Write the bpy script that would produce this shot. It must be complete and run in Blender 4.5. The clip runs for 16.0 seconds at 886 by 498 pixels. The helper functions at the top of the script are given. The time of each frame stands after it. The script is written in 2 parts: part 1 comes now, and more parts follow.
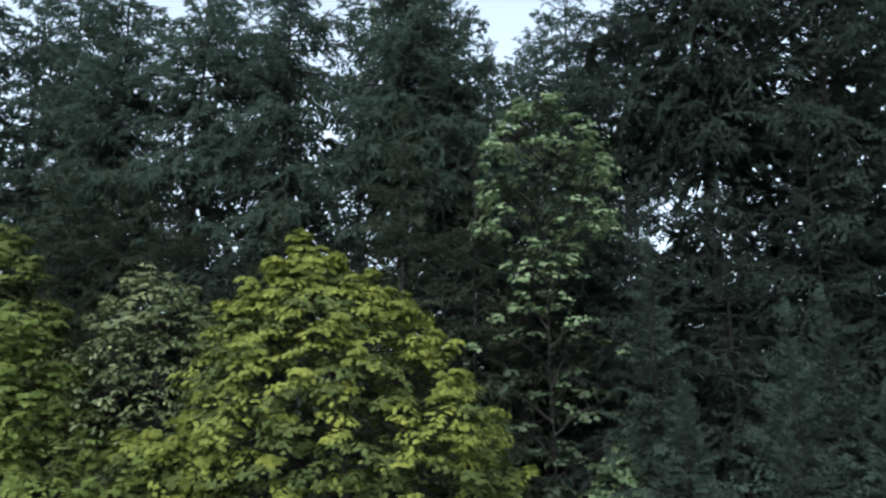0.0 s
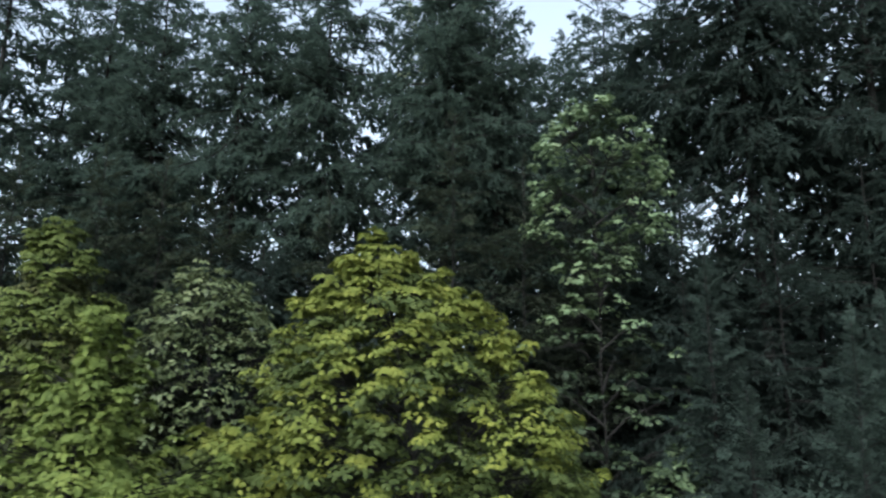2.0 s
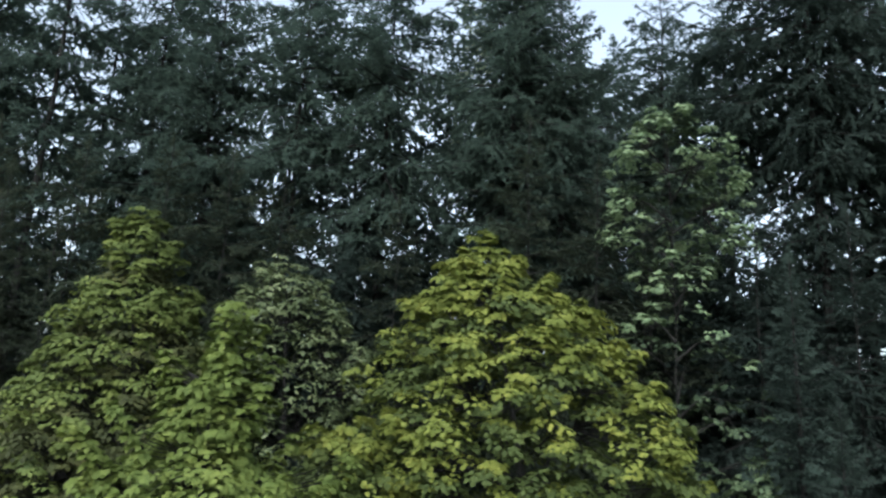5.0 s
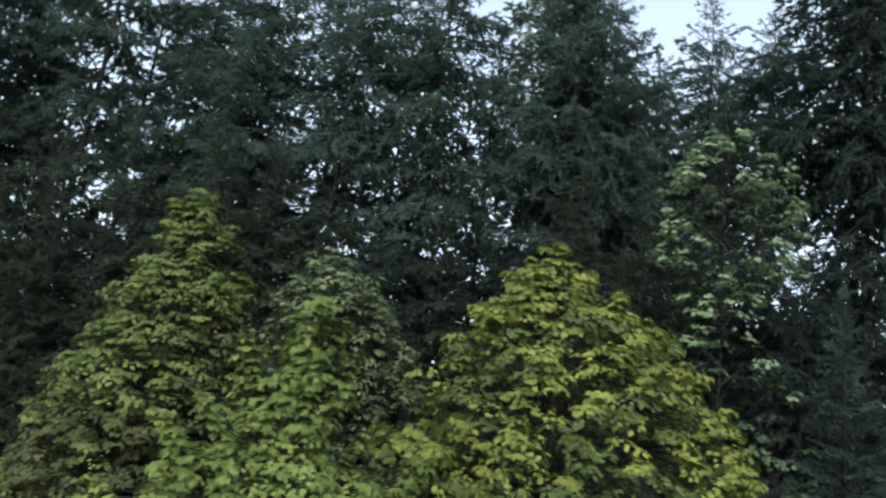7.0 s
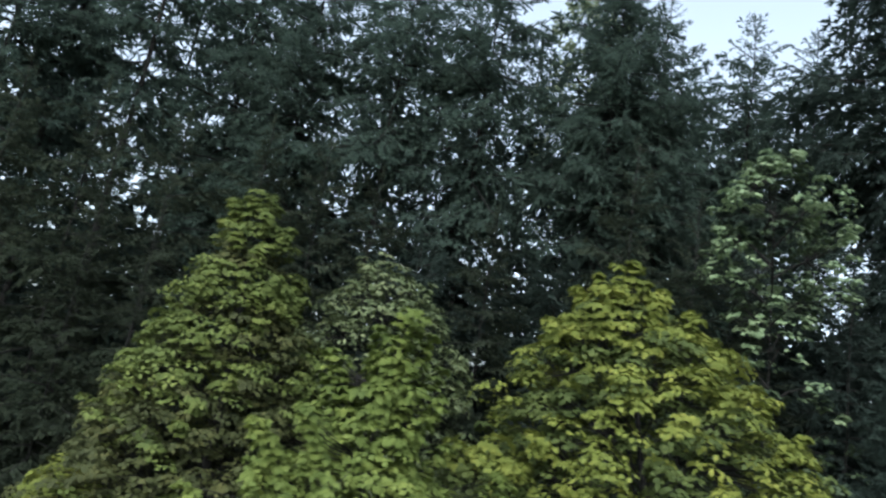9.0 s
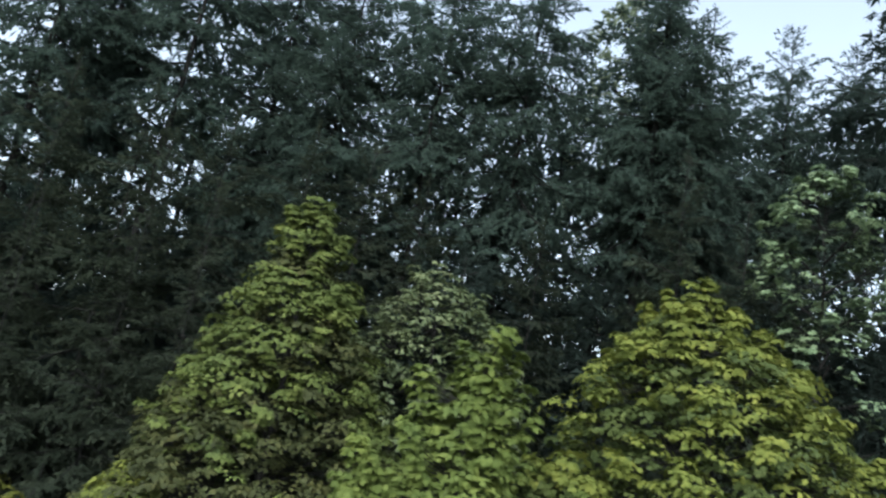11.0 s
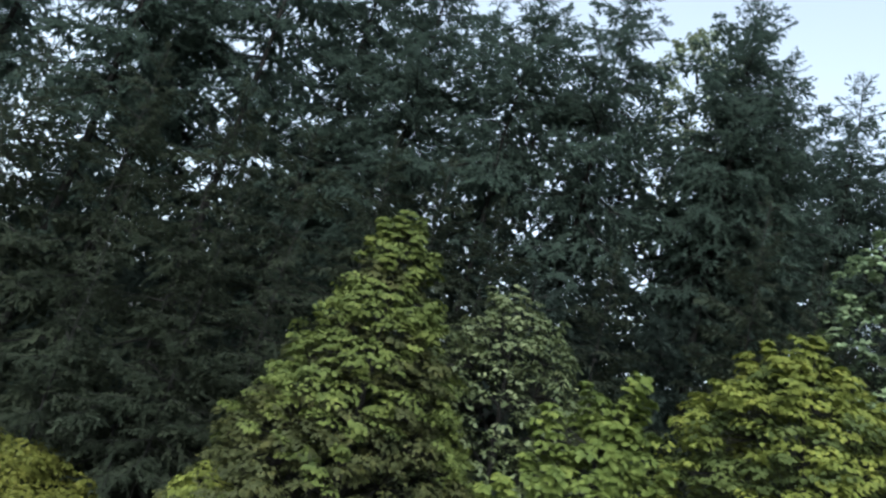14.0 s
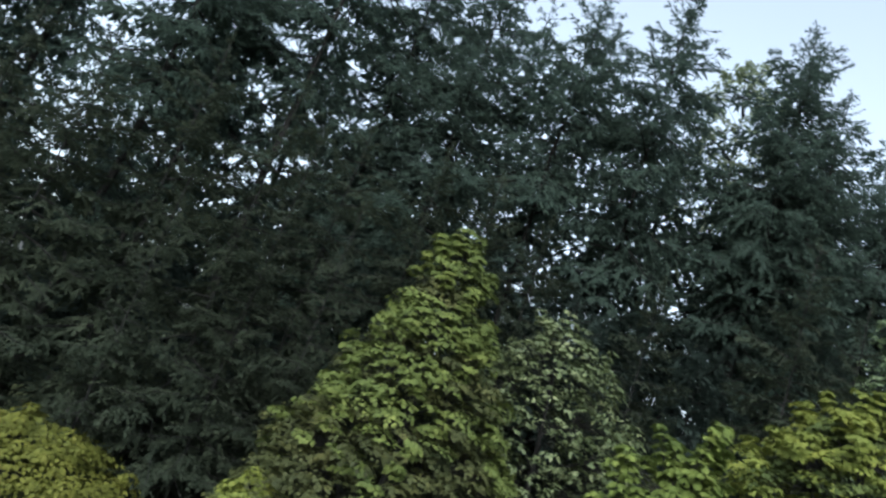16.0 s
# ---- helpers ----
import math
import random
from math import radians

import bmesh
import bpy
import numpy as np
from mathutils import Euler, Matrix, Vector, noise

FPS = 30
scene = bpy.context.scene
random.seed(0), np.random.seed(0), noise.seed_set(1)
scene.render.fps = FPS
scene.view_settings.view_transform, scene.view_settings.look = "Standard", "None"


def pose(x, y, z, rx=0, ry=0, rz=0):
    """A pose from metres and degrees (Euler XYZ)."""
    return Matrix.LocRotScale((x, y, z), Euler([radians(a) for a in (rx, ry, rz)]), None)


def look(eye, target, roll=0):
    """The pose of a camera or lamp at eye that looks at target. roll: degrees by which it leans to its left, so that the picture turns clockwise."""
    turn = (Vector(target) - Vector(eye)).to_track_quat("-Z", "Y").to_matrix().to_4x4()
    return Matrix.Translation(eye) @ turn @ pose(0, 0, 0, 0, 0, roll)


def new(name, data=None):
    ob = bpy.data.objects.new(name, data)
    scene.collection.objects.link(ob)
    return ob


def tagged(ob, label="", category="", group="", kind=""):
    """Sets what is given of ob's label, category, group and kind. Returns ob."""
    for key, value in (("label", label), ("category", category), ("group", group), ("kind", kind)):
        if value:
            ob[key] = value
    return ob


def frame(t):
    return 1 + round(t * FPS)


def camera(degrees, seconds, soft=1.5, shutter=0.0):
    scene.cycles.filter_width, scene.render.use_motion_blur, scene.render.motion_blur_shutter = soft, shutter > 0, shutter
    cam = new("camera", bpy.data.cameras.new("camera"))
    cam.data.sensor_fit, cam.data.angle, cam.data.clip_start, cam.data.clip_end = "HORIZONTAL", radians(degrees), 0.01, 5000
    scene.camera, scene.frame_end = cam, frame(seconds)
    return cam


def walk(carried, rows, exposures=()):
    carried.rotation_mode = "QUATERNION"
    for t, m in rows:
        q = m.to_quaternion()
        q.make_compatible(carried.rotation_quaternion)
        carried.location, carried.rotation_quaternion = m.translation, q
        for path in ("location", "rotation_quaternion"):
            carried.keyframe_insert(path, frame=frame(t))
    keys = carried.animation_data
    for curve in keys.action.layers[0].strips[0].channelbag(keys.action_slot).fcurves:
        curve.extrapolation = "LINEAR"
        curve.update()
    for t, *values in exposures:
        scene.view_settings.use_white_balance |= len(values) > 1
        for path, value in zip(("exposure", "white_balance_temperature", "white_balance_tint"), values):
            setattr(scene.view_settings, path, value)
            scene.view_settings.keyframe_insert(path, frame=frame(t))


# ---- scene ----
cam = camera(64.6, 16.0, soft=2.4, shutter=1.4)
METRES, EYE, TILT, LEAN, TURN = 12.0, 4.6, 13.0, 0.0, 0.0
ROWS = [
    (0.0, 0.0, 0.0, 0.0, -0.0, 0.0, 0.0),
    (0.5, -0.0252, 0.0017, -0.0003, -0.03, 0.01, -0.27),
    (1.0, -0.0594, 0.0035, -0.0003, -0.09, 0.0, -0.61),
    (1.5, -0.0924, 0.004, -0.0001, -0.07, -0.02, -0.84),
    (2.0, -0.1264, 0.0054, 0.0001, -0.13, -0.02, -0.99),
    (2.5, -0.1504, 0.0063, 0.0002, -0.11, -0.04, -1.01),
    (3.0, -0.1835, 0.0066, 0.0004, -0.15, -0.08, -1.02),
    (3.5, -0.2169, 0.0087, 0.0011, -0.15, -0.05, -1.16),
    (4.0, -0.2518, 0.0105, 0.0011, -0.24, -0.05, -1.51),
    (6.5, -0.4044, 0.0182, 0.0015, -0.43, -0.19, -6.55),
    (7.0, -0.4376, 0.0199, 0.0015, -0.46, -0.18, -7.73),
    (7.5, -0.4709, 0.0208, 0.0019, -0.5, -0.18, -8.72),
    (8.0, -0.504, 0.0213, 0.0024, -0.48, -0.2, -9.43),
    (8.5, -0.5283, 0.0223, 0.0024, -0.47, -0.18, -9.73),
    (9.0, -0.5622, 0.0252, 0.0018, -0.56, -0.16, -9.95),
    (11.5, -0.7186, 0.0332, 0.001, -0.64, -0.11, -11.58),
    (12.0, -0.7517, 0.0334, 0.0016, -0.62, -0.11, -12.22),
    (12.5, -0.777, 0.0349, 0.0017, -0.6, -0.14, -12.92),
    (13.0, -0.8105, 0.0356, 0.0018, -0.61, -0.12, -13.98),
    (13.5, -0.8426, 0.0369, 0.001, -0.54, -0.1, -15.12),
    (14.0, -0.8766, 0.0393, 0.0018, -0.61, -0.18, -16.31),
    (14.5, -0.901, 0.0404, 0.0014, -0.59, -0.16, -17.23),
    (15.0, -0.9338, 0.0416, 0.0014, -0.56, -0.14, -18.48),
    (15.5, -0.9661, 0.0423, 0.0019, -0.51, -0.17, -19.67),
    (16.0, -0.9987, 0.0441, 0.0019, -0.49, -0.19, -20.8),
]
STOPS, KELVIN, TINT = 0.58, 5720, 3
walk(cam, [(t, pose(0, 0, EYE, TILT, LEAN, TURN) @ pose(METRES * x, METRES * y, METRES * z, 90 + pitch, roll, yaw)) for t, x, y, z, yaw, pitch, roll in ROWS],
     [(0.0, STOPS, KELVIN, TINT), (16.0, STOPS, KELVIN, TINT)])


# ---- light: a pale overcast sky with a broad, weak sun high behind the road ----
SUN_UP, SUN_ROUND = 40.0, 200.0
world = bpy.data.worlds.new("overcast_sky")
scene.world = world
world.use_nodes = True
wn = world.node_tree.nodes
wl = world.node_tree.links
sky = wn.new("ShaderNodeTexSky")
sky.sky_type = "NISHITA"
sky.sun_disc = False
sky.sun_elevation = radians(SUN_UP)
sky.sun_rotation = radians(SUN_ROUND)
sky.air_density, sky.dust_density, sky.ozone_density = 1.0, 4.0, 1.0
wn["Background"].inputs["Strength"].default_value = 0.15
cloud = wn.new("ShaderNodeHueSaturation")
cloud.inputs["Saturation"].default_value = 0.38
cloud.inputs["Value"].default_value = 1.85
wl.new(sky.outputs[0], cloud.inputs["Color"])
wl.new(cloud.outputs[0], wn["Background"].inputs["Color"])
sun = new("sun", bpy.data.lights.new("sun", "SUN"))
sun.data.energy, sun.data.angle, sun.data.color = 0.55, radians(40), (1.0, 0.97, 0.92)
a, e = radians(SUN_ROUND), radians(SUN_UP)
sun.matrix_basis = look((0, 0, 60), (-60 * math.sin(a) * math.cos(e), -60 * math.cos(a) * math.cos(e), 60 - 60 * math.sin(e)))


# ---- materials ----
def nodes(name):
    m = bpy.data.materials.new(name)
    m.use_nodes = True
    return m, m.node_tree.nodes, m.node_tree.links


def leaf_material(name, dark, mid, light, rough=0.55, through_light=0.35, patch=0.5, gloss=0.35):
    """Leaves: each island has its own tone, larger patches of the crown drift between darker and lighter green."""
    m, n, l = nodes(name)
    geo = n.new("ShaderNodeNewGeometry")
    co = n.new("ShaderNodeTexCoord")
    big = n.new("ShaderNodeTexNoise")
    big.inputs["Scale"].default_value = 0.9
    big.inputs["Detail"].default_value = 2.0
    l.new(co.outputs["Object"], big.inputs["Vector"])
    mix = n.new("ShaderNodeMath")
    mix.operation = "MULTIPLY_ADD"
    l.new(big.outputs["Fac"], mix.inputs[0])
    mix.inputs[1].default_value = patch * 2
    mix.inputs[2].default_value = -patch * 1.0
    spray = n.new("ShaderNodeTexNoise")
    spray.inputs["Scale"].default_value = 2.6
    spray.inputs["Detail"].default_value = 1.0
    l.new(co.outputs["Object"], spray.inputs["Vector"])
    calm = n.new("ShaderNodeMath")
    calm.operation = "MULTIPLY_ADD"
    l.new(geo.outputs["Random Per Island"], calm.inputs[0])
    calm.inputs[1].default_value = 0.26
    l.new(spray.outputs["Fac"], calm.inputs[2])
    less = n.new("ShaderNodeMath")
    less.operation = "SUBTRACT"
    l.new(calm.outputs[0], less.inputs[0])
    less.inputs[1].default_value = 0.13
    add = n.new("ShaderNodeMath")
    l.new(less.outputs[0], add.inputs[0])
    l.new(mix.outputs[0], add.inputs[1])
    ramp = n.new("ShaderNodeValToRGB")
    ramp.color_ramp.elements[0].color = (*dark, 1)
    ramp.color_ramp.elements[1].color = (*light, 1)
    ramp.color_ramp.elements.new(0.5).color = (*mid, 1)
    l.new(add.outputs[0], ramp.inputs["Fac"])
    fine = n.new("ShaderNodeTexNoise")
    fine.inputs["Scale"].default_value = 40.0
    l.new(co.outputs["Object"], fine.inputs["Vector"])
    bump = n.new("ShaderNodeBump")
    bump.inputs["Strength"].default_value = 0.25
    bump.inputs["Distance"].default_value = 0.02
    l.new(fine.outputs["Fac"], bump.inputs["Height"])
    p = n["Principled BSDF"]
    p.inputs["Roughness"].default_value = rough
    p.inputs["Specular IOR Level"].default_value = gloss
    l.new(ramp.outputs["Color"], p.inputs["Base Color"])
    l.new(bump.outputs["Normal"], p.inputs["Normal"])
    tr = n.new("ShaderNodeBsdfTranslucent")
    l.new(ramp.outputs["Color"], tr.inputs["Color"])
    ms = n.new("ShaderNodeMixShader")
    ms.inputs["Fac"].default_value = through_light
    l.new(p.outputs[0], ms.inputs[1])
    l.new(tr.outputs[0], ms.inputs[2])
    l.new(ms.outputs[0], n["Material Output"].inputs["Surface"])
    return m


def rough_material(name, one, two, scale, stretch=(1, 1, 1), rough=0.9, relief=0.6):
    m, n, l = nodes(name)
    co = n.new("ShaderNodeTexCoord")
    mp = n.new("ShaderNodeMapping")
    mp.inputs["Scale"].default_value = stretch
    l.new(co.outputs["Object"], mp.inputs["Vector"])
    t = n.new("ShaderNodeTexNoise")
    t.inputs["Scale"].default_value = scale
    t.inputs["Detail"].default_value = 6.0
    l.new(mp.outputs[0], t.inputs["Vector"])
    t2 = n.new("ShaderNodeTexNoise")
    t2.inputs["Scale"].default_value = scale * 0.08
    l.new(mp.outputs[0], t2.inputs["Vector"])
    add = n.new("ShaderNodeMath")
    l.new(t.outputs["Fac"], add.inputs[0])
    l.new(t2.outputs["Fac"], add.inputs[1])
    ramp = n.new("ShaderNodeValToRGB")
    ramp.color_ramp.elements[0].position, ramp.color_ramp.elements[0].color = 0.35, (*one, 1)
    ramp.color_ramp.elements[1].position, ramp.color_ramp.elements[1].color = 0.75, (*two, 1)
    half = n.new("ShaderNodeMath")
    half.operation = "MULTIPLY"
    half.inputs[1].default_value = 0.5
    l.new(add.outputs[0], half.inputs[0])
    l.new(half.outputs[0], ramp.inputs["Fac"])
    bump = n.new("ShaderNodeBump")
    bump.inputs["Strength"].default_value = relief
    bump.inputs["Distance"].default_value = 0.03
    l.new(t.outputs["Fac"], bump.inputs["Height"])
    p = n["Principled BSDF"]
    p.inputs["Roughness"].default_value = rough
    p.inputs["Specular IOR Level"].default_value = 0.2
    l.new(ramp.outputs["Color"], p.inputs["Base Color"])
    l.new(bump.outputs["Normal"], p.inputs["Normal"])
    return m


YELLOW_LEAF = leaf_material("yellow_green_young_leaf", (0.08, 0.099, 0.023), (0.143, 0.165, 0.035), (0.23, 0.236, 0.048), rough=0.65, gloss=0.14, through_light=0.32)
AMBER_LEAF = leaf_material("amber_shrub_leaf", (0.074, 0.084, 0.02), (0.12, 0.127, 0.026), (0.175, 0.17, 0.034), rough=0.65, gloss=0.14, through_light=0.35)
# The next three leaf colours also hold the shade of the lower, inner crown.
MATURE_SHADED_LEAF = leaf_material("mature_shaded_maple_leaf", (0.032, 0.045, 0.015), (0.058, 0.076, 0.022), (0.105, 0.125, 0.035), rough=0.65, gloss=0.14, through_light=0.3)
SHADED_PALE_LEAF = leaf_material("shaded_green_maple_leaf", (0.022, 0.036, 0.02), (0.044, 0.063, 0.032), (0.1, 0.13, 0.066), rough=0.55, gloss=0.22, through_light=0.35)
RUSSET_SHADED_LEAF = leaf_material("olive_brown_shaded_leaf", (0.032, 0.038, 0.016), (0.058, 0.065, 0.024), (0.108, 0.106, 0.034), rough=0.65, gloss=0.15, through_light=0.35)
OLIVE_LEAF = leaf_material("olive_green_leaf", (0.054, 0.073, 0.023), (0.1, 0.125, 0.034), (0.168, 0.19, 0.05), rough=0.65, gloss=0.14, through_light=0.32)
BRIGHT_LEAF = leaf_material("bright_green_leaf", (0.058, 0.082, 0.022), (0.115, 0.147, 0.036), (0.19, 0.22, 0.054), rough=0.65, gloss=0.14, through_light=0.32)
GREY_LEAF = leaf_material("grey_green_leaf", (0.042, 0.055, 0.024), (0.084, 0.106, 0.045), (0.245, 0.27, 0.13), rough=0.5, gloss=0.3, through_light=0.3)
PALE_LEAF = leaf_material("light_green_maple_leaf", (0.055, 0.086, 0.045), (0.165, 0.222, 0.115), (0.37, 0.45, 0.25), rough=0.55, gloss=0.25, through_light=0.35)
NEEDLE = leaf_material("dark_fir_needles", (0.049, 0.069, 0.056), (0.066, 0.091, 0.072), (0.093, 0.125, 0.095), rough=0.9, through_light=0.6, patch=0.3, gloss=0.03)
# Darker copy of the fir needles, with shade put into the colour.
NEEDLE_SHADE = leaf_material("shaded_fir_needles", (0.03, 0.041, 0.035), (0.04, 0.054, 0.045), (0.055, 0.072, 0.058), rough=0.9, through_light=0.55, patch=0.3, gloss=0.03)
NEEDLE_BLUE = leaf_material("blue_green_spruce_needles", (0.033, 0.047, 0.038), (0.041, 0.057, 0.046), (0.056, 0.076, 0.06), rough=0.85, through_light=0.25, patch=0.3, gloss=0.05)
NEEDLE_OLIVE = leaf_material("olive_hemlock_needles", (0.026, 0.034, 0.024), (0.044, 0.054, 0.036), (0.085, 0.097, 0.06), rough=0.85, through_light=0.5, patch=0.5, gloss=0.04)
PALE_TWIG = leaf_material("pale_poplar_leaf", (0.13, 0.16, 0.09), (0.20, 0.235, 0.14), (0.28, 0.31, 0.19), rough=0.6)
BARK = rough_material("fir_bark", (0.010, 0.010, 0.009), (0.026, 0.024, 0.022), 14.0, (1, 1, 0.25))
MAPLE_BARK = rough_material("maple_bark", (0.008, 0.0075, 0.0065), (0.022, 0.02, 0.018), 18.0, (1, 1, 0.4))
SOIL = rough_material("grassy_forest_floor", (0.05, 0.055, 0.028), (0.11, 0.125, 0.05), 6.0)


# ---- mesh helpers ----
def mesh_from(name, verts, faces, mats, which=None):
    me = bpy.data.meshes.new(name)
    me.from_pydata(verts, [], faces)
    for m in mats:
        me.materials.append(m)
    if which is not None:
        me.polygons.foreach_set("material_index", which)
    me.update()
    return me


def part(name, me, parent, label="", m=None):
    ob = new(name, me)
    ob.parent = parent
    if m is not None:
        ob.matrix_basis = m
    return tagged(ob, label)


def thing(name, x, y, z=0.0):
    ob = new(name)
    ob.empty_display_size = 0.2
    ob.location = (x, y, z)
    return ob


def tube(points, radii, sides=7):
    """Verts and faces of a tapered tube along points."""
    verts, faces = [], []
    for i, p in enumerate(points):
        a = points[max(i - 1, 0)]
        b = points[min(i + 1, len(points) - 1)]
        d = (Vector(b) - Vector(a)).normalized()
        u = d.orthogonal().normalized()
        w = d.cross(u)
        for k in range(sides):
            t = 2 * math.pi * k / sides
            verts.append(Vector(p) + radii[i] * (math.cos(t) * u + math.sin(t) * w))
    for i in range(len(points) - 1):
        for k in range(sides):
            j = (k + 1) % sides
            faces.append((i * sides + k, i * sides + j, (i + 1) * sides + j, (i + 1) * sides + k))
    faces.append(tuple(range(sides))[::-1])
    faces.append(tuple((len(points) - 1) * sides + k for k in range(sides)))
    return verts, faces


# ---- conifers ----
def bough_mesh(seed, needle, droop, steps, dense, fine, shag=0.0, gaps=0.1, forks=4):
    """A unit bough along +x: a drooping limb, side twigs that fork, and fine needle tufts along all of them."""
    rnd = random.Random(seed)
    line = []
    for i in range(6):
        s = i / 5
        line.append(Vector((s, 0.05 * math.sin(3 * s + seed), -droop * s * s + (0.05 + 0.8 * droop) * s ** 3.5)))
    verts, faces = tube(line, [0.014 * (1 - 0.85 * i / 5) for i in range(6)], 4)
    which = [0] * len(faces)

    def at(s):
        f = min(s * 5, 4.999)
        i = int(f)
        return line[i].lerp(line[i + 1], f - i)

    def tuft(p, d, length, width):
        side = d.cross(Vector((rnd.gauss(0, 0.32), rnd.gauss(0, 0.32), 1))).normalized()
        base = len(verts)
        length, width = length * fine, width * fine
        verts.extend((p + side * width, p - side * width, p + d * length + Vector((0, 0, -0.14 * length))))
        faces.append((base, base + 1, base + 2))
        which.append(1)

    def spray(p, d, reach, level):
        """Needles along one twig, which hangs towards its end, and the smaller twigs that fork from it."""
        hang = rnd.uniform(0.05, 0.28) + 0.15 * shag
        base = len(verts)
        verts.extend((p + Vector((0, 0, 0.004)), p - Vector((0, 0, 0.004)), p + d * reach * 0.7 + Vector((0, 0, -hang * reach * 0.5))))
        faces.append((base, base + 1, base + 2))
        which.append(0)
        count = max(3, int(reach * dense))
        for k in range(count):
            f = (k + rnd.uniform(0.1, 0.9)) / count
            q = p + d * reach * f + Vector((0, 0, -hang * reach * f * f))
            turn = (-1) ** k * radians(rnd.uniform(15, 58)) * (1.1 - 0.75 * f)
            e = Matrix.Rotation(turn, 3, "Z") @ d
            e = (e + Vector((0, 0, rnd.gauss(-0.06 - 0.12 * shag, 0.3 + 0.25 * shag)))).normalized()
            tuft(q, e, rnd.uniform(0.05, 0.085) * (1.05 - 0.3 * f), rnd.uniform(0.012, 0.020))
        if level == 0 and reach > 0.14:
            for k in range(forks):
                f = (k + rnd.uniform(0.2, 1.0)) / (forks + 0.6)
                turn = (-1) ** k * radians(rnd.uniform(28, 60))
                e = Matrix.Rotation(turn, 3, "Z") @ d
                e = (e + Vector((0, 0, rnd.gauss(-0.12, 0.2 + 0.15 * shag)))).normalized()
                spray(p + d * reach * f + Vector((0, 0, -hang * reach * f * f)), e, reach * (0.62 - 0.38 * f) * rnd.uniform(0.7, 1.2), 1)

    for i in range(steps):
        for sign in (-1, 1):
            if rnd.random() < gaps:
                continue
            s = min(max(0.06 + 0.9 * (i + rnd.uniform(-0.5, 0.5)) / (steps - 1), 0.04), 0.98)
            reach = (0.40 * (1 - s) ** 0.75 + 0.08) * rnd.uniform(0.5, 1.25)
            spread = radians(rnd.uniform(30, 70))
            d = Vector((math.cos(spread), sign * math.sin(spread), rnd.uniform(-0.4 - 0.4 * shag, 0.22 + 0.2 * shag))).normalized()
            spray(at(s), d, reach, 0)
    spray(at(0.86), Vector((1, 0, 0.1)).normalized(), 0.2, 1)
    for k in range(int(dense * 0.5)):
        e = Vector((1, rnd.uniform(-0.7, 0.7), rnd.uniform(-0.4, 0.6))).normalized()
        tuft(at(rnd.uniform(0.1, 1.0)), e, rnd.uniform(0.07, 0.11), rnd.uniform(0.009, 0.015))
    return mesh_from("bough", verts, faces, (BARK, needle), which)


BOUGHS = {}
for kind, mat, droop in (("dark", NEEDLE, 0.26), ("blue", NEEDLE_BLUE, 0.14), ("olive", NEEDLE_OLIVE, 0.24), ("shade", NEEDLE_SHADE, 0.26)):
    if kind == "olive":
        BOUGHS[kind] = [bough_mesh(351 + 7 * i, mat, droop * (0.6 + 0.2 * i), 9, 52, 1.0, 0.2, 0.12, 3) for i in range(5)]
        BOUGHS[kind + " long"] = [bough_mesh(451 + 7 * i, mat, droop * (0.6 + 0.2 * i), 10, 64, 0.76, 0.25, 0.14, 4) for i in range(6)]
    elif kind == "blue":
        BOUGHS[kind] = BOUGHS[kind + " long"] = [bough_mesh(311 + 7 * i, mat, droop, 9, 56, 0.95, 0.1, 0.1, 3) for i in range(5)]
    else:
        BOUGHS[kind] = [bough_mesh(11 + 7 * i, mat, droop * (0.7 + 0.25 * i), 7, 46, 1.15, 0.5, 0.14, 3) for i in range(5)]
        BOUGHS[kind + " long"] = [bough_mesh(411 + 7 * i, mat, droop * (0.6 + 0.3 * i), 9, 58, 0.84, 0.8, 0.16, 4) for i in range(6)]
    BOUGHS[kind + " rear"] = [bough_mesh(211 + 7 * i, mat, droop, 7, 17, 1.9, 0.4, 0.1, 3) for i in range(3)]
    BOUGHS[kind + " tip"] = [bough_mesh(611 + 7 * i, mat, droop * 0.5, 7, 26, 1.35, 0.2, 0.25, 2) for i in range(4)]
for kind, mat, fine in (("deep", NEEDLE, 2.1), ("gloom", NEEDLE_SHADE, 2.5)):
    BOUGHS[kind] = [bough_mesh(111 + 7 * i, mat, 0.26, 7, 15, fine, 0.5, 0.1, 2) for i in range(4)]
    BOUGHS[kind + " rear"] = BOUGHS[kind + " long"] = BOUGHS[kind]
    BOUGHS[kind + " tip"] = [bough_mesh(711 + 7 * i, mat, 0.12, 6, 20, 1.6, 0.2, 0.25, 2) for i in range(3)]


def trunk_mesh(h, r, seed, mat, lean=0.0, sides=9):
    rnd = random.Random(seed)
    n = 9
    pts = [Vector((rnd.uniform(-0.02, 0.02) * h * 0.15 + lean * (i / n) * h, rnd.uniform(-0.02, 0.02) * h * 0.15, h * i / n - (0.3 if i == 0 else 0))) for i in range(n + 1)]
    pts[0].x = pts[0].y = 0
    rad = [max(0.012, r * (1 - 0.93 * i / n) + (0.35 * r if i == 0 else 0)) for i in range(n + 1)]
    v, f = tube(pts, rad, sides)
    return mesh_from("trunk", v, f, (mat,)), pts


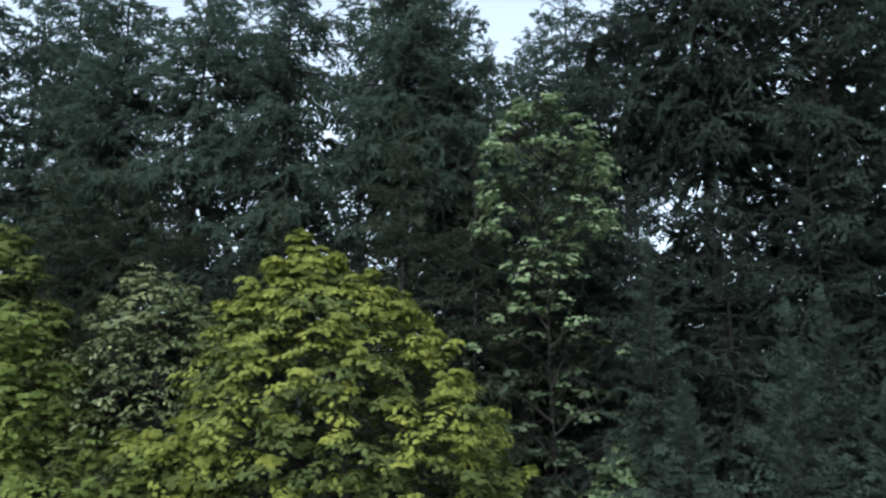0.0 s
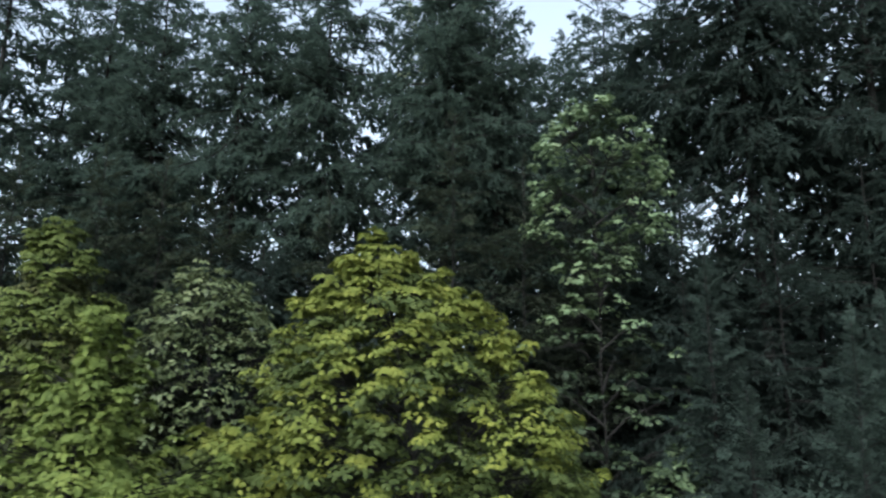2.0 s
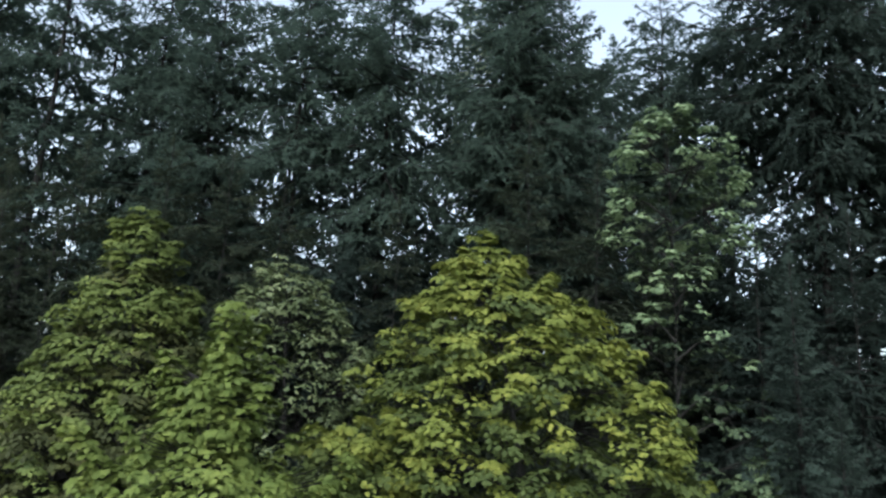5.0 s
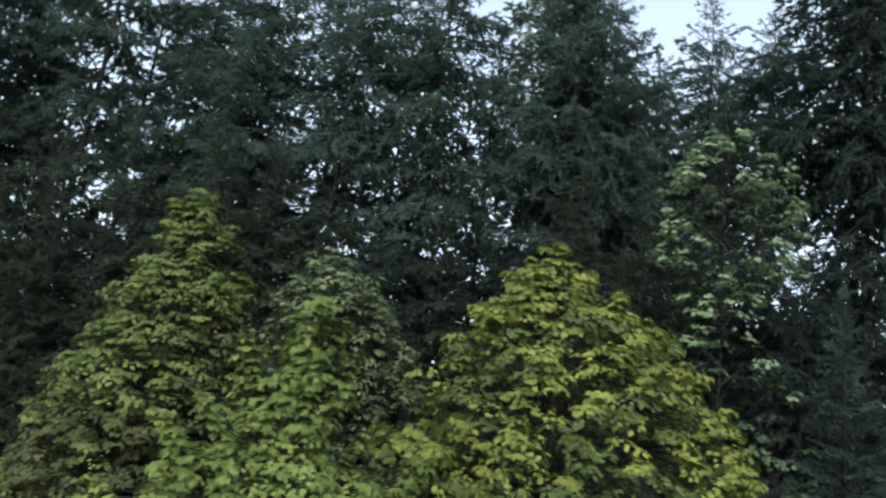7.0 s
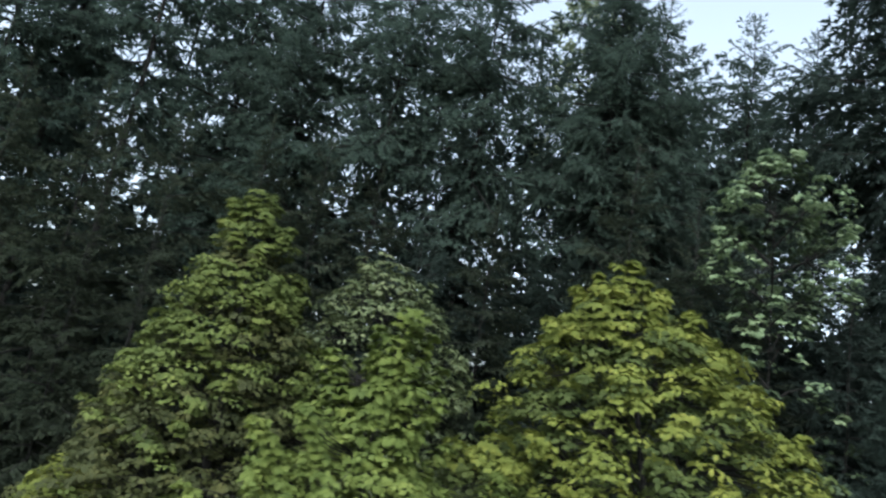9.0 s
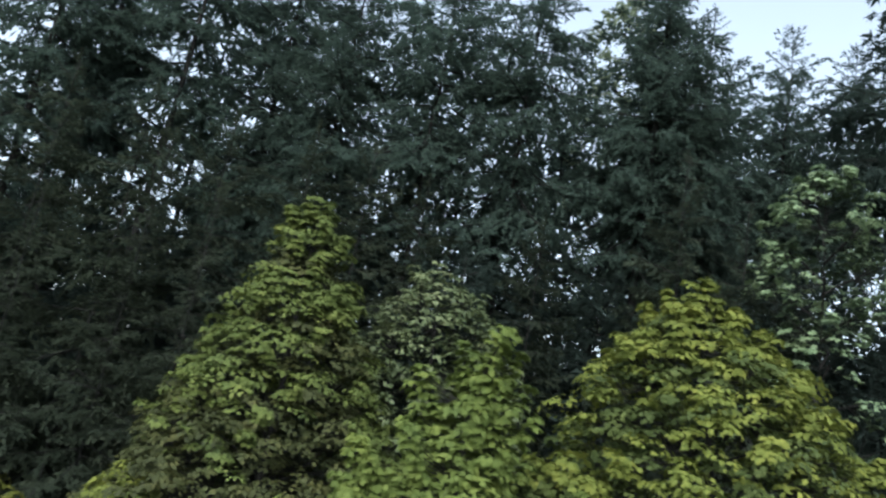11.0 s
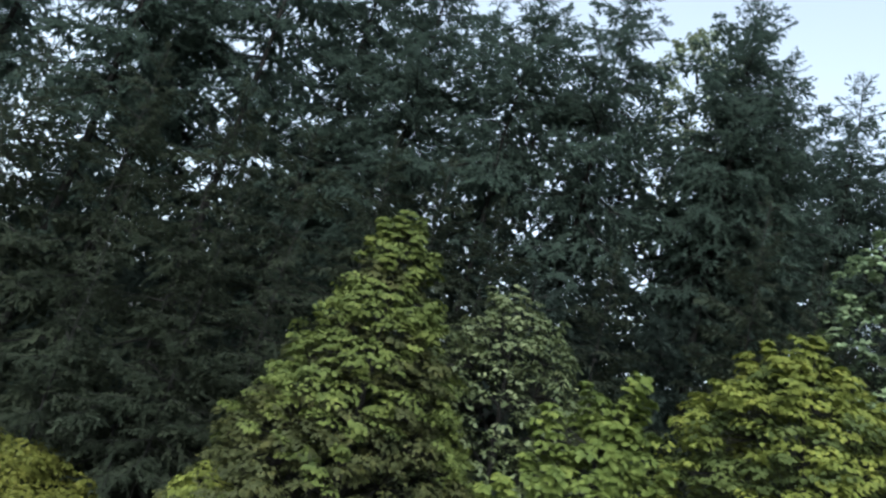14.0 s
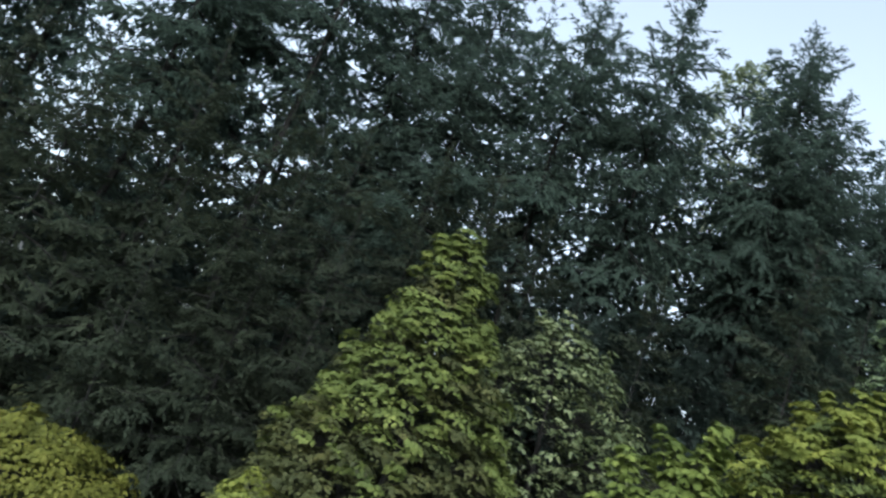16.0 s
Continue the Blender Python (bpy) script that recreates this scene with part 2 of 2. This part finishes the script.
def conifer(name, x, y, h, reach, low, kind, seed, label, category="fir", boughs=60, uneven=(0.62, 1.2), trunk=0.0, group="conifers at the forest edge", bare=0.0, sharp=1.0, lift=0.0):
    """A conifer: tapered trunk and boughs round it, from the height low to the top."""
    rnd = random.Random(seed)
    tree = tagged(thing(name, x, y), label, category, group)
    me, pts = trunk_mesh(h, trunk or 0.008 * h + 0.03, seed, BARK)
    part("trunk", me, tree)

    def axis(z):
        f = min(max(z / h, 0) * 9, 8.999)
        return pts[int(f)].lerp(pts[int(f) + 1], f - int(f))

    turn = rnd.uniform(0, 6.28)
    for i in range(boughs):
        f = (i + rnd.uniform(-0.4, 0.4)) / boughs
        f = min(max(f, 0.0), 0.995) ** 0.92
        z = low + (h - low) * f
        turn += 2.4 + rnd.uniform(-0.5, 0.5)
        size = reach * ((1 - f) ** (0.8 * sharp) * 0.95 + 0.045) * rnd.uniform(*uneven)
        size *= min(1.0, 0.5 + 1.8 * f) if low > 1 else 1.0
        if bare and f < 0.5 and rnd.random() < bare:
            continue
        up = lift - 26 + 60 * f ** 1.3 + rnd.uniform(-15, 15)
        p = axis(z)
        s = max(size, 0.28)
        part("bough", rnd.choice(BOUGHS[kind + (" tip" if kind != "blue" and (size < 1.3 and f > 0.5 or low > 3 and f < 0.2) else " rear" if math.sin(turn) > 0.2 else " long" if size > 2.2 else "")]), tree, "", Matrix.LocRotScale(p, Euler((radians(rnd.uniform(-28, 28)), -radians(up), turn)), (s, s * 0.88, s * rnd.uniform(0.85, 1.15))))
    part("leader", BOUGHS[kind][0], tree, "", Matrix.LocRotScale(axis(h * 0.985), Euler((0, -radians(84), turn)), (0.5, 0.5, 0.5)))
    return tree


# ---- broadleaf trees ----
LOBES = ((0.0, 0.0), (0.12, 0.32), (0.56, 0.50), (0.58, 0.17), (1.0, 0.0), (0.58, -0.17), (0.56, -0.50), (0.12, -0.32))
BLADE = ((0.0, 0.0), (0.42, 0.4), (1.0, 0.0), (0.42, -0.4))
OVAL = ((0.0, 0.0), (0.25, 0.22), (0.6, 0.24), (1.0, 0.0), (0.6, -0.24), (0.25, -0.22))


def leaves_mesh(tufts, rnd, shape, size, mats, per, stems, fork):
    """Leafy sprays: each a twig with a rounded layer of leaf blades, level on top and hanging at the rim."""
    verts, faces, which = [], [], []
    half = len(shape) // 2
    for p, axis, length, tone in tufts:
        twig_v, twig_f = tube([fork, fork.lerp(p, 0.6) - Vector((0, 0, 0.05)), p, p + axis * length * 0.5], [0.012, 0.008, 0.005, 0.003], 3)
        base = len(verts)
        verts.extend(twig_v)
        faces.extend(tuple(base + i for i in q) for q in twig_f)
        which.extend([2] * len(twig_f))
        out = Vector((axis.x, axis.y, 0.001)).normalized()
        along = Vector((-out.y, out.x, 0))
        tilt = 0.25 + 0.35 * min(max(axis.z, 0.0), 1.0)
        roll, dome = rnd.gauss(0, 0.3), rnd.uniform(0.22, 0.5)
        lean_by = Vector((rnd.gauss(0, 0.2), rnd.gauss(0, 0.2), 0))
        for k in range(per):
            a, f = rnd.uniform(0, 6.2832), math.sqrt(rnd.random()) * 0.98
            u, v = math.cos(a) * f, math.sin(a) * f
            rise = math.sqrt(1 - f * f)
            face = along * u * 0.8 + out * (v * 0.9 + 0.3) + lean_by + Vector((rnd.gauss(0, 0.22), rnd.gauss(0, 0.22), rise + tilt))
            face.normalize()
            d = along * (u + rnd.gauss(0, 0.6)) + out * (v + 0.3 + rnd.gauss(0, 0.45)) + Vector((0, 0, rnd.gauss(0.05, 0.3)))
            d = (d - face * d.dot(face)).normalized()
            side = face.cross(d)
            k_size = size * rnd.uniform(0.65, 1.2)
            fold = rnd.uniform(0.0, 0.2)
            q = p + along * u * length + out * v * length * 0.8 + Vector((0, 0, length * (dome * rise - 0.2 - 0.1 * v + roll * u + rnd.gauss(0, 0.08))))
            base = len(verts)
            for lx, ly in shape:
                verts.append(q + d * lx * k_size + side * ly * k_size + face * (abs(ly) * fold - 0.15 * lx * lx) * k_size)
            faces.append(tuple(base + i for i in range(half + 1)))
            faces.append((base, *(base + i for i in range(half, len(shape)))))
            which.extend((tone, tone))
    return mesh_from("leaves", verts, faces, (*mats, stems), which)


def broadleaf(name, x, y, profile, seed, label, leaf, size, tufts, per=20, length=0.42, limbs=16, shape=BLADE, lean=(0.0, 0.0), ragged=0.12, tier=0.5, bare=0.0, sparse=(0.0, 1.0), shoots=0, shoot=0.3, inner=0.5, shaded_leaf=None, shaded_below=(0.32, 0.8), category="tree", trunk=0.0, group="broadleaf trees along the verge"):
    """A tree in leaf. profile: (height, radius) pairs of the crown from its foot to its top; tier: the spacing of its leafy layers."""
    rnd = random.Random(seed)
    tree = tagged(thing(name, x, y), label, category, group)
    zs = [p[0] for p in profile]
    rs = [p[1] for p in profile]
    top = zs[-1]
    me, pts = trunk_mesh(top * 0.93, trunk or 0.014 * top + 0.03, seed, MAPLE_BARK, lean[0] / top)
    part("trunk", me, tree)

    def spot(z, a, r):
        return Vector((math.cos(a) * r + lean[0] * z / top, math.sin(a) * r + lean[1] * z / top, z))

    def edge(z):
        return float(np.interp(z, zs, rs))

    sites = []
    for i in range(limbs):
        f = (i + 0.5) / limbs
        z = zs[0] + (top - zs[0]) * (0.02 + 0.9 * f ** 1.15)
        a = i * 2.399 + rnd.uniform(-0.3, 0.3)
        sites.append((spot(z, a, edge(z) * 0.6), a))
    owned = [[] for _ in sites]

    def leafy(p, axis, long, tone):
        near = min(range(len(sites)), key=lambda i: (sites[i][0] - p).length)
        owned[near].append((p, axis.normalized(), long, tone))

    grid = np.linspace(zs[0], top, 80)
    radius = np.interp(grid, zs, rs)
    slant = np.gradient(radius, grid)
    cum = np.cumsum(np.maximum(radius, 0.3) * np.sqrt(1 + slant ** 2))
    cum /= cum[-1]
    for k in range(tufts):
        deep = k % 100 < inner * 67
        z = float(np.interp((k + rnd.uniform(-1.5, 1.5)) / tufts, cum, grid))
        a = k * 2.39996 + rnd.uniform(-0.12, 0.12)
        if z < sparse[0] and rnd.random() > sparse[1]:
            continue
        lump = noise.noise(Vector((math.cos(a) * 1.7, math.sin(a) * 1.7, z * 1.3 + seed)))
        fine = noise.noise(Vector((math.cos(a) * edge(z) * 1.5, math.sin(a) * edge(z) * 1.5, z * 2.2 - seed)))
        if not deep and (lump < bare - 0.55 or fine < bare - 0.42):
            continue
        z += 0.14 * tier * math.sin(6.2832 * (z / tier + 0.5 * math.sin(a * 3 + seed))) / 2
        wave = math.sin(6.2832 * (z / tier + 0.5 * math.sin(a * 3 + seed)))
        r = edge(z) * (1 + ragged * 2.0 * lump) * (rnd.uniform(0.55, 0.82) if deep else rnd.uniform(0.9, 1.02)) + (0.0 if deep else (0.10 * wave + 0.48 * fine) * min(1, 0.4 + 0.6 * edge(z)))
        steep = float(np.clip(-np.interp(z, grid, slant), -0.3, 1.6))
        axis = Vector((math.cos(a), math.sin(a), 0.3 + 0.45 * steep)) + Vector((rnd.gauss(0, 0.18), rnd.gauss(0, 0.18), rnd.gauss(0, 0.12)))
        # Low and inner sprays get the darker leaf, with crown shade in its colour.
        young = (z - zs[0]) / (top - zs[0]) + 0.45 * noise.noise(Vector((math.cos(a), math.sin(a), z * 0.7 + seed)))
        leafy(spot(z, a, max(r, 0.05)), axis, length * rnd.uniform(0.55, 1.45) * min(1.0, 0.45 + 0.5 * edge(z)), 1 if shaded_leaf and (deep or young < rnd.uniform(*shaded_below)) else 0)
    for k in range(shoots):
        z = zs[0] + (top - zs[0]) * (1 - 0.7 * rnd.random() ** 1.3) * 0.98
        a = rnd.uniform(0, 2 * math.pi)
        high = (z - zs[0]) / (top - zs[0])
        way = Vector((math.cos(a) * (1.1 - 0.7 * high), math.sin(a) * (1.1 - 0.7 * high), 0.35 + 0.8 * high)).normalized()
        base = spot(z, a, edge(z) * rnd.uniform(0.85, 1.0))
        tall = shoot * rnd.uniform(0.6, 1.4)
        for step in range(max(1, round(tall / 0.16))):
            leafy(base + way * (step + 0.6) * 0.16 + Vector((rnd.gauss(0, 0.02), rnd.gauss(0, 0.02), 0)), way, length * rnd.uniform(0.4, 0.65), 0)
    for (tip, a), mine in zip(sites, owned):
        z0 = max(0.25, tip.z - 0.45 * Vector((tip.x, tip.y, 0)).length - 0.3)
        f = min(z0 / (top * 0.93) * 9, 8.99)
        root = pts[int(f)].lerp(pts[min(int(f) + 1, 9)], f - int(f))
        mid = root.lerp(tip, 0.5) + Vector((rnd.uniform(-0.1, 0.1), rnd.uniform(-0.1, 0.1), 0.12))
        end = tip + (tip - mid) * 0.5
        v, q = tube([root, mid, tip, end], [0.003 * top, 0.002 * top, 0.0014 * top, 0.005], 6)
        limb = part("limb", mesh_from("limb", v, q, (MAPLE_BARK,)), tree)
        if mine:
            part("leaves", leaves_mesh(mine, rnd, shape, size, (leaf, shaded_leaf or leaf), per, MAPLE_BARK, mid.lerp(tip, 0.6)), limb)
    return tree


# ---- ground ----
def ground():
    bm = bmesh.new()
    bmesh.ops.create_grid(bm, x_segments=90, y_segments=90, size=1.0)
    for v in bm.verts:
        gx, gy = v.co.x, v.co.y
        v.co.x = math.copysign(abs(gx) ** 2.6, gx) * 2500
        v.co.y = math.copysign(abs(gy) ** 2.6, gy) * 2500 + 10
        v.co.z = -0.05 + 0.22 * noise.noise(Vector((v.co.x * 0.13, v.co.y * 0.13, 0))) if v.co.y > 8 else -0.08
    me = bpy.data.meshes.new("ground")
    bm.to_mesh(me)
    bm.free()
    me.materials.append(SOIL)
    return tagged(new("ground", me), "dark leaf-littered soil and grass below the trees", "ground", kind="structure")


ground()

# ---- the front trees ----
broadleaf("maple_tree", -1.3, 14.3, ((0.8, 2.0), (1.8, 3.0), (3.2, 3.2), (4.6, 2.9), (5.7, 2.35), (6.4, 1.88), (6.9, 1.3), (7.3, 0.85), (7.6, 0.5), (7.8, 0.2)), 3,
          "young maple with dense yellow-green leaves down to the ground", YELLOW_LEAF, 0.115, 940, per=62, length=0.34, inner=0.35, shoot=0.45, limbs=30, lean=(-1.45, 0.1), ragged=0.10, shoots=60, shaded_leaf=MATURE_SHADED_LEAF, shaded_below=(0.15, 0.85), category="maple")
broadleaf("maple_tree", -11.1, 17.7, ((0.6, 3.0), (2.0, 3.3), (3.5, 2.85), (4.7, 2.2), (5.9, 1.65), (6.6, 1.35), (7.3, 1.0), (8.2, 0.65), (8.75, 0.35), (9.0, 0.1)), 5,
          "tall cone-shaped tree with olive-green leaves, some turning brown", OLIVE_LEAF, 0.115, 960, per=60, length=0.33, inner=0.35, shoot=0.45, limbs=30, lean=(-0.2, 0), ragged=0.10, shoots=60, shaded_leaf=RUSSET_SHADED_LEAF, shaded_below=(0.1, 0.72), category="maple")
broadleaf("maple_sapling", -7.2, 11.5, ((0.4, 1.8), (1.5, 2.35), (2.6, 2.15), (3.3, 1.5), (3.8, 0.9), (4.4, 0.45), (4.9, 0.22), (5.4, 0.08)), 8,
          "bright green maple sapling with upright leafy shoots", BRIGHT_LEAF, 0.125, 680, per=34, length=0.25, limbs=20, ragged=0.16, tier=0.6, shoots=46, shoot=0.85, inner=0.4, category="maple")
broadleaf("whitebeam_tree", -7.3, 19.2, ((1.2, 1.6), (3.0, 2.3), (5.2, 2.4), (6.3, 2.0), (7.1, 1.5), (7.9, 0.85), (8.35, 0.3)), 12,
          "small round tree with grey-green leaves between the maples", GREY_LEAF, 0.15, 640, per=20, length=0.3, limbs=22, shape=OVAL, lean=(-0.6, 0), ragged=0.16, shoots=40, shoot=0.4, category="tree")
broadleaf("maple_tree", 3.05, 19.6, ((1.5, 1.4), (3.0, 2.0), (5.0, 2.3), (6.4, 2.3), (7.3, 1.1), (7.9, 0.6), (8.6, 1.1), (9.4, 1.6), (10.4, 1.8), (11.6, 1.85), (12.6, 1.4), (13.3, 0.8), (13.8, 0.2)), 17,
          "tall slender maple with light green leaves against dark firs", PALE_LEAF, 0.15, 620, per=22, length=0.3, shape=LOBES, limbs=26, ragged=0.2, bare=0.36, lean=(-0.2, 0), trunk=0.035, sparse=(7.8, 0.4), inner=0.35, shoots=40, shaded_leaf=SHADED_PALE_LEAF, shaded_below=(0.1, 0.42), category="maple")
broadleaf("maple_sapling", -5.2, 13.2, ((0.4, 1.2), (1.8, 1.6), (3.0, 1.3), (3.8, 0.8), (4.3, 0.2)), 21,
          "low yellow-green maple shrub between taller maples", YELLOW_LEAF, 0.125, 250, per=60, limbs=12, shoots=12, shaded_leaf=MATURE_SHADED_LEAF, shaded_below=(-0.1, 0.5), category="maple")
broadleaf("maple_sapling", 4.6, 18.6, ((0.6, 0.7), (2.0, 1.0), (3.2, 0.7), (3.8, 0.15)), 23,
          "small light green maple shrub below the firs", PALE_LEAF, 0.18, 90, per=22, shape=LOBES, limbs=8, category="maple")
broadleaf("maple_sapling", -13.7, 16.3, ((0.3, 0.8), (1.0, 1.1), (1.8, 0.8), (2.4, 0.2)), 27,
          "low yellow-green maple shrub at the foot of a taller tree", YELLOW_LEAF, 0.125, 130, per=52, limbs=8, category="maple")
broadleaf("maple_sapling", -19.1, 18.0, ((0.2, 1.7), (0.7, 2.2), (1.15, 1.5), (1.5, 0.3)), 29,
          "low spreading yellow-leaved shrub at the verge", AMBER_LEAF, 0.125, 210, per=52, limbs=10, shoots=14, category="maple")

broadleaf("poplar_tree", -1.5, 28.0, ((9.0, 1.4), (14.0, 1.7), (18.0, 1.9), (21.5, 1.5), (23.4, 0.7), (24.2, 0.15)), 33,
          "tall slender pale green tree behind the firs", PALE_TWIG, 0.24, 300, per=12, length=0.3, limbs=22, ragged=0.2, shape=OVAL, shoots=40, shoot=0.8, category="poplar", trunk=0.14, group="trees behind the firs")

# ---- conifers: small ones in front, middle row, tall back rows ----
SMALL = "young blue-green spruce with pale branch tips"
for x, y, h, r, kind, n in (
    (5.45, 16.2, 5.2, 1.9, "blue", 52), (7.63, 15.6, 6.7, 2.2, "blue", 62), (9.3, 17.0, 7.3, 2.3, "blue", 62), (6.75, 14.2, 4.3, 1.5, "blue", 44),
    (8.6, 14.0, 4.7, 1.7, "blue", 48), (10.6, 15.4, 5.6, 2.0, "blue", 54), (5.2, 17.5, 8.8, 2.1, "blue", 70)):
    conifer("spruce_tree", x, y, h, r, 0.3, kind, int(x * 91 + y * 7), SMALL, "spruce", int(n * 1.5), group="young spruces", sharp=1.05, lift=13.0, uneven=(0.82, 1.08))
for x, y, h, r, n in ((-16.1, 19.4, 10.7, 2.3, 78), (-14.2, 18.9, 9.2, 2.0, 66), (-18.7, 18.8, 8.4, 2.0, 60)):
    conifer("spruce_tree", x, y, h, r, 0.4, "olive", int(-x * 91 + y * 7), "slender young olive-green spruce standing before dark firs", "spruce", n, group="young spruces", sharp=1.0, lift=10.0, trunk=0.04)
MIDDLE = "middle-sized dark fir with drooping boughs to the ground"
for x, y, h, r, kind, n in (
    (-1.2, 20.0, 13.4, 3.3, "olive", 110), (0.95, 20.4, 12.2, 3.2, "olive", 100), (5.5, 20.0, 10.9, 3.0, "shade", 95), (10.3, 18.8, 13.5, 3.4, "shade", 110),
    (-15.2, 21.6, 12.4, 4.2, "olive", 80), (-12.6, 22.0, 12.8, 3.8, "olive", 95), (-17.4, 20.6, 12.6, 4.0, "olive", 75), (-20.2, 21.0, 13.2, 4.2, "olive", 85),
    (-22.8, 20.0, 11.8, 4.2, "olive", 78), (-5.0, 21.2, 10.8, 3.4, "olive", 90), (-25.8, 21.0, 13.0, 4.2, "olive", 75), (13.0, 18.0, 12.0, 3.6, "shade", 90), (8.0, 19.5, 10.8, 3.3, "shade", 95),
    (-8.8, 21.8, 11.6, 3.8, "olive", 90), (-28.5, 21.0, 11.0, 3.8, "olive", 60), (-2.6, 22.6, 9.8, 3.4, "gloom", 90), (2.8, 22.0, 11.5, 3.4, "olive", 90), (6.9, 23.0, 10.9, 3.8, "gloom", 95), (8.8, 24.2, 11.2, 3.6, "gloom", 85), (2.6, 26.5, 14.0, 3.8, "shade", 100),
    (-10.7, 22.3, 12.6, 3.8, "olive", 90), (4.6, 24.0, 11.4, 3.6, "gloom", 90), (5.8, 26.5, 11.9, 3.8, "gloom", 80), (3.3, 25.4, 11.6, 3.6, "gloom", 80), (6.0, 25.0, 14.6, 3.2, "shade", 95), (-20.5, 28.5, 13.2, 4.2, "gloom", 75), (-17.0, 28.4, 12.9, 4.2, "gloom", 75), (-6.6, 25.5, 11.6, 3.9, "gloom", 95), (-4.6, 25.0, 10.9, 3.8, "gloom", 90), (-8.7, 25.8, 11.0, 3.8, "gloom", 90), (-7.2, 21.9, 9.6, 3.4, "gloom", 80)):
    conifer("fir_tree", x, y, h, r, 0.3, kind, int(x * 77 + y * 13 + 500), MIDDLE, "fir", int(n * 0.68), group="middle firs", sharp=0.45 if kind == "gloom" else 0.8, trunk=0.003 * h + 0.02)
TALL = "tall dark fir with dense upper boughs and a bare lower trunk"
for x, y, h, r, low, kind, n, bare in (
    (5.2, 27.0, 23.4, 4.6, 9.0, "dark", 100, 0.15), (7.4, 26.0, 22.4, 4.2, 12.0, "dark", 84, 0.1),
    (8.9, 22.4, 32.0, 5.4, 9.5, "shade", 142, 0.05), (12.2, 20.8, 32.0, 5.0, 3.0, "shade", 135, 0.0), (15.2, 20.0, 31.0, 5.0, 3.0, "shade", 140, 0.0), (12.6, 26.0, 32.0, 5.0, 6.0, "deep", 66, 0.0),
    (17.5, 24.0, 31.0, 5.0, 3.0, "deep", 75, 0.0), (12.6, 29.0, 32.0, 5.0, 9.0, "deep", 44, 0.0), (14.6, 23.6, 32.0, 5.2, 4.0, "deep", 76, 0.0),
    (-5.9, 24.5, 23.4, 4.9, 9.8, "dark", 92, 0.12), (-9.2, 24.6, 22.1, 4.9, 10.4, "dark", 76, 0.28), (-12.9, 26.0, 23.8, 5.4, 5.0, "dark", 170, 0.05), (-15.9, 27.6, 27.0, 5.0, 6.0, "dark", 160, 0.05),
    (-18.7, 25.0, 28.0, 4.4, 9.0, "dark", 84, 0.35), (-22.2, 26.0, 29.0, 4.9, 9.0, "dark", 102, 0.2), (-22.9, 23.6, 29.0, 4.4, 7.0, "dark", 110, 0.1), (-29.0, 26.5, 29.0, 4.6, 9.0, "dark", 80, 0.2),
    (-30.5, 24.0, 29.0, 5.0, 4.0, "deep", 110, 0.1), (-35.0, 25.0, 29.0, 5.2, 3.0, "deep", 70, 0.1), (-33.2, 31.5, 26.0, 4.6, 5.0, "deep", 80, 0.1), (-25.0, 31.5, 26.0, 4.6, 11.0, "deep", 50, 0.1), (-19.9, 31.5, 28.0, 4.8, 13.0, "deep", 52, 0.0),
    (-3.6, 28.5, 21.5, 4.2, 12.2, "deep", 52, 0.05), (-7.6, 30.0, 24.5, 4.6, 12.2, "deep", 46, 0.0), (-10.8, 31.0, 25.5, 4.6, 14.0, "deep", 40, 0.0), (2.0, 29.0, 21.0, 5.0, 10.0, "deep", 75, 0.0),
    (4.2, 31.0, 22.5, 5.2, 11.0, "deep", 70, 0.0), (7.0, 30.5, 22.5, 5.0, 12.5, "deep", 60, 0.0), (0.2, 27.0, 18.5, 4.8, 9.0, "deep", 60, 0.0)):
    conifer("fir_tree", x, y, h, r, low, kind, int(x * 57 + y * 17 + 900), TALL, "fir", n, group="tall firs", bare=bare, sharp=0.86, trunk=0.005 * h + 0.04)
conifer("fir_tree", -1.4, 23.2, 22.9, 4.2, 10.5, "dark", 871, "tall broad-crowned dark fir against the sky", "fir", 150, group="tall firs", sharp=0.8)
conifer("fir_tree", 0.3, 23.2, 20.8, 4.0, 7.5, "dark", 877, "tall dark fir with a feathery top", "fir", 105, group="tall firs", sharp=0.85)
rnd = random.Random(71)
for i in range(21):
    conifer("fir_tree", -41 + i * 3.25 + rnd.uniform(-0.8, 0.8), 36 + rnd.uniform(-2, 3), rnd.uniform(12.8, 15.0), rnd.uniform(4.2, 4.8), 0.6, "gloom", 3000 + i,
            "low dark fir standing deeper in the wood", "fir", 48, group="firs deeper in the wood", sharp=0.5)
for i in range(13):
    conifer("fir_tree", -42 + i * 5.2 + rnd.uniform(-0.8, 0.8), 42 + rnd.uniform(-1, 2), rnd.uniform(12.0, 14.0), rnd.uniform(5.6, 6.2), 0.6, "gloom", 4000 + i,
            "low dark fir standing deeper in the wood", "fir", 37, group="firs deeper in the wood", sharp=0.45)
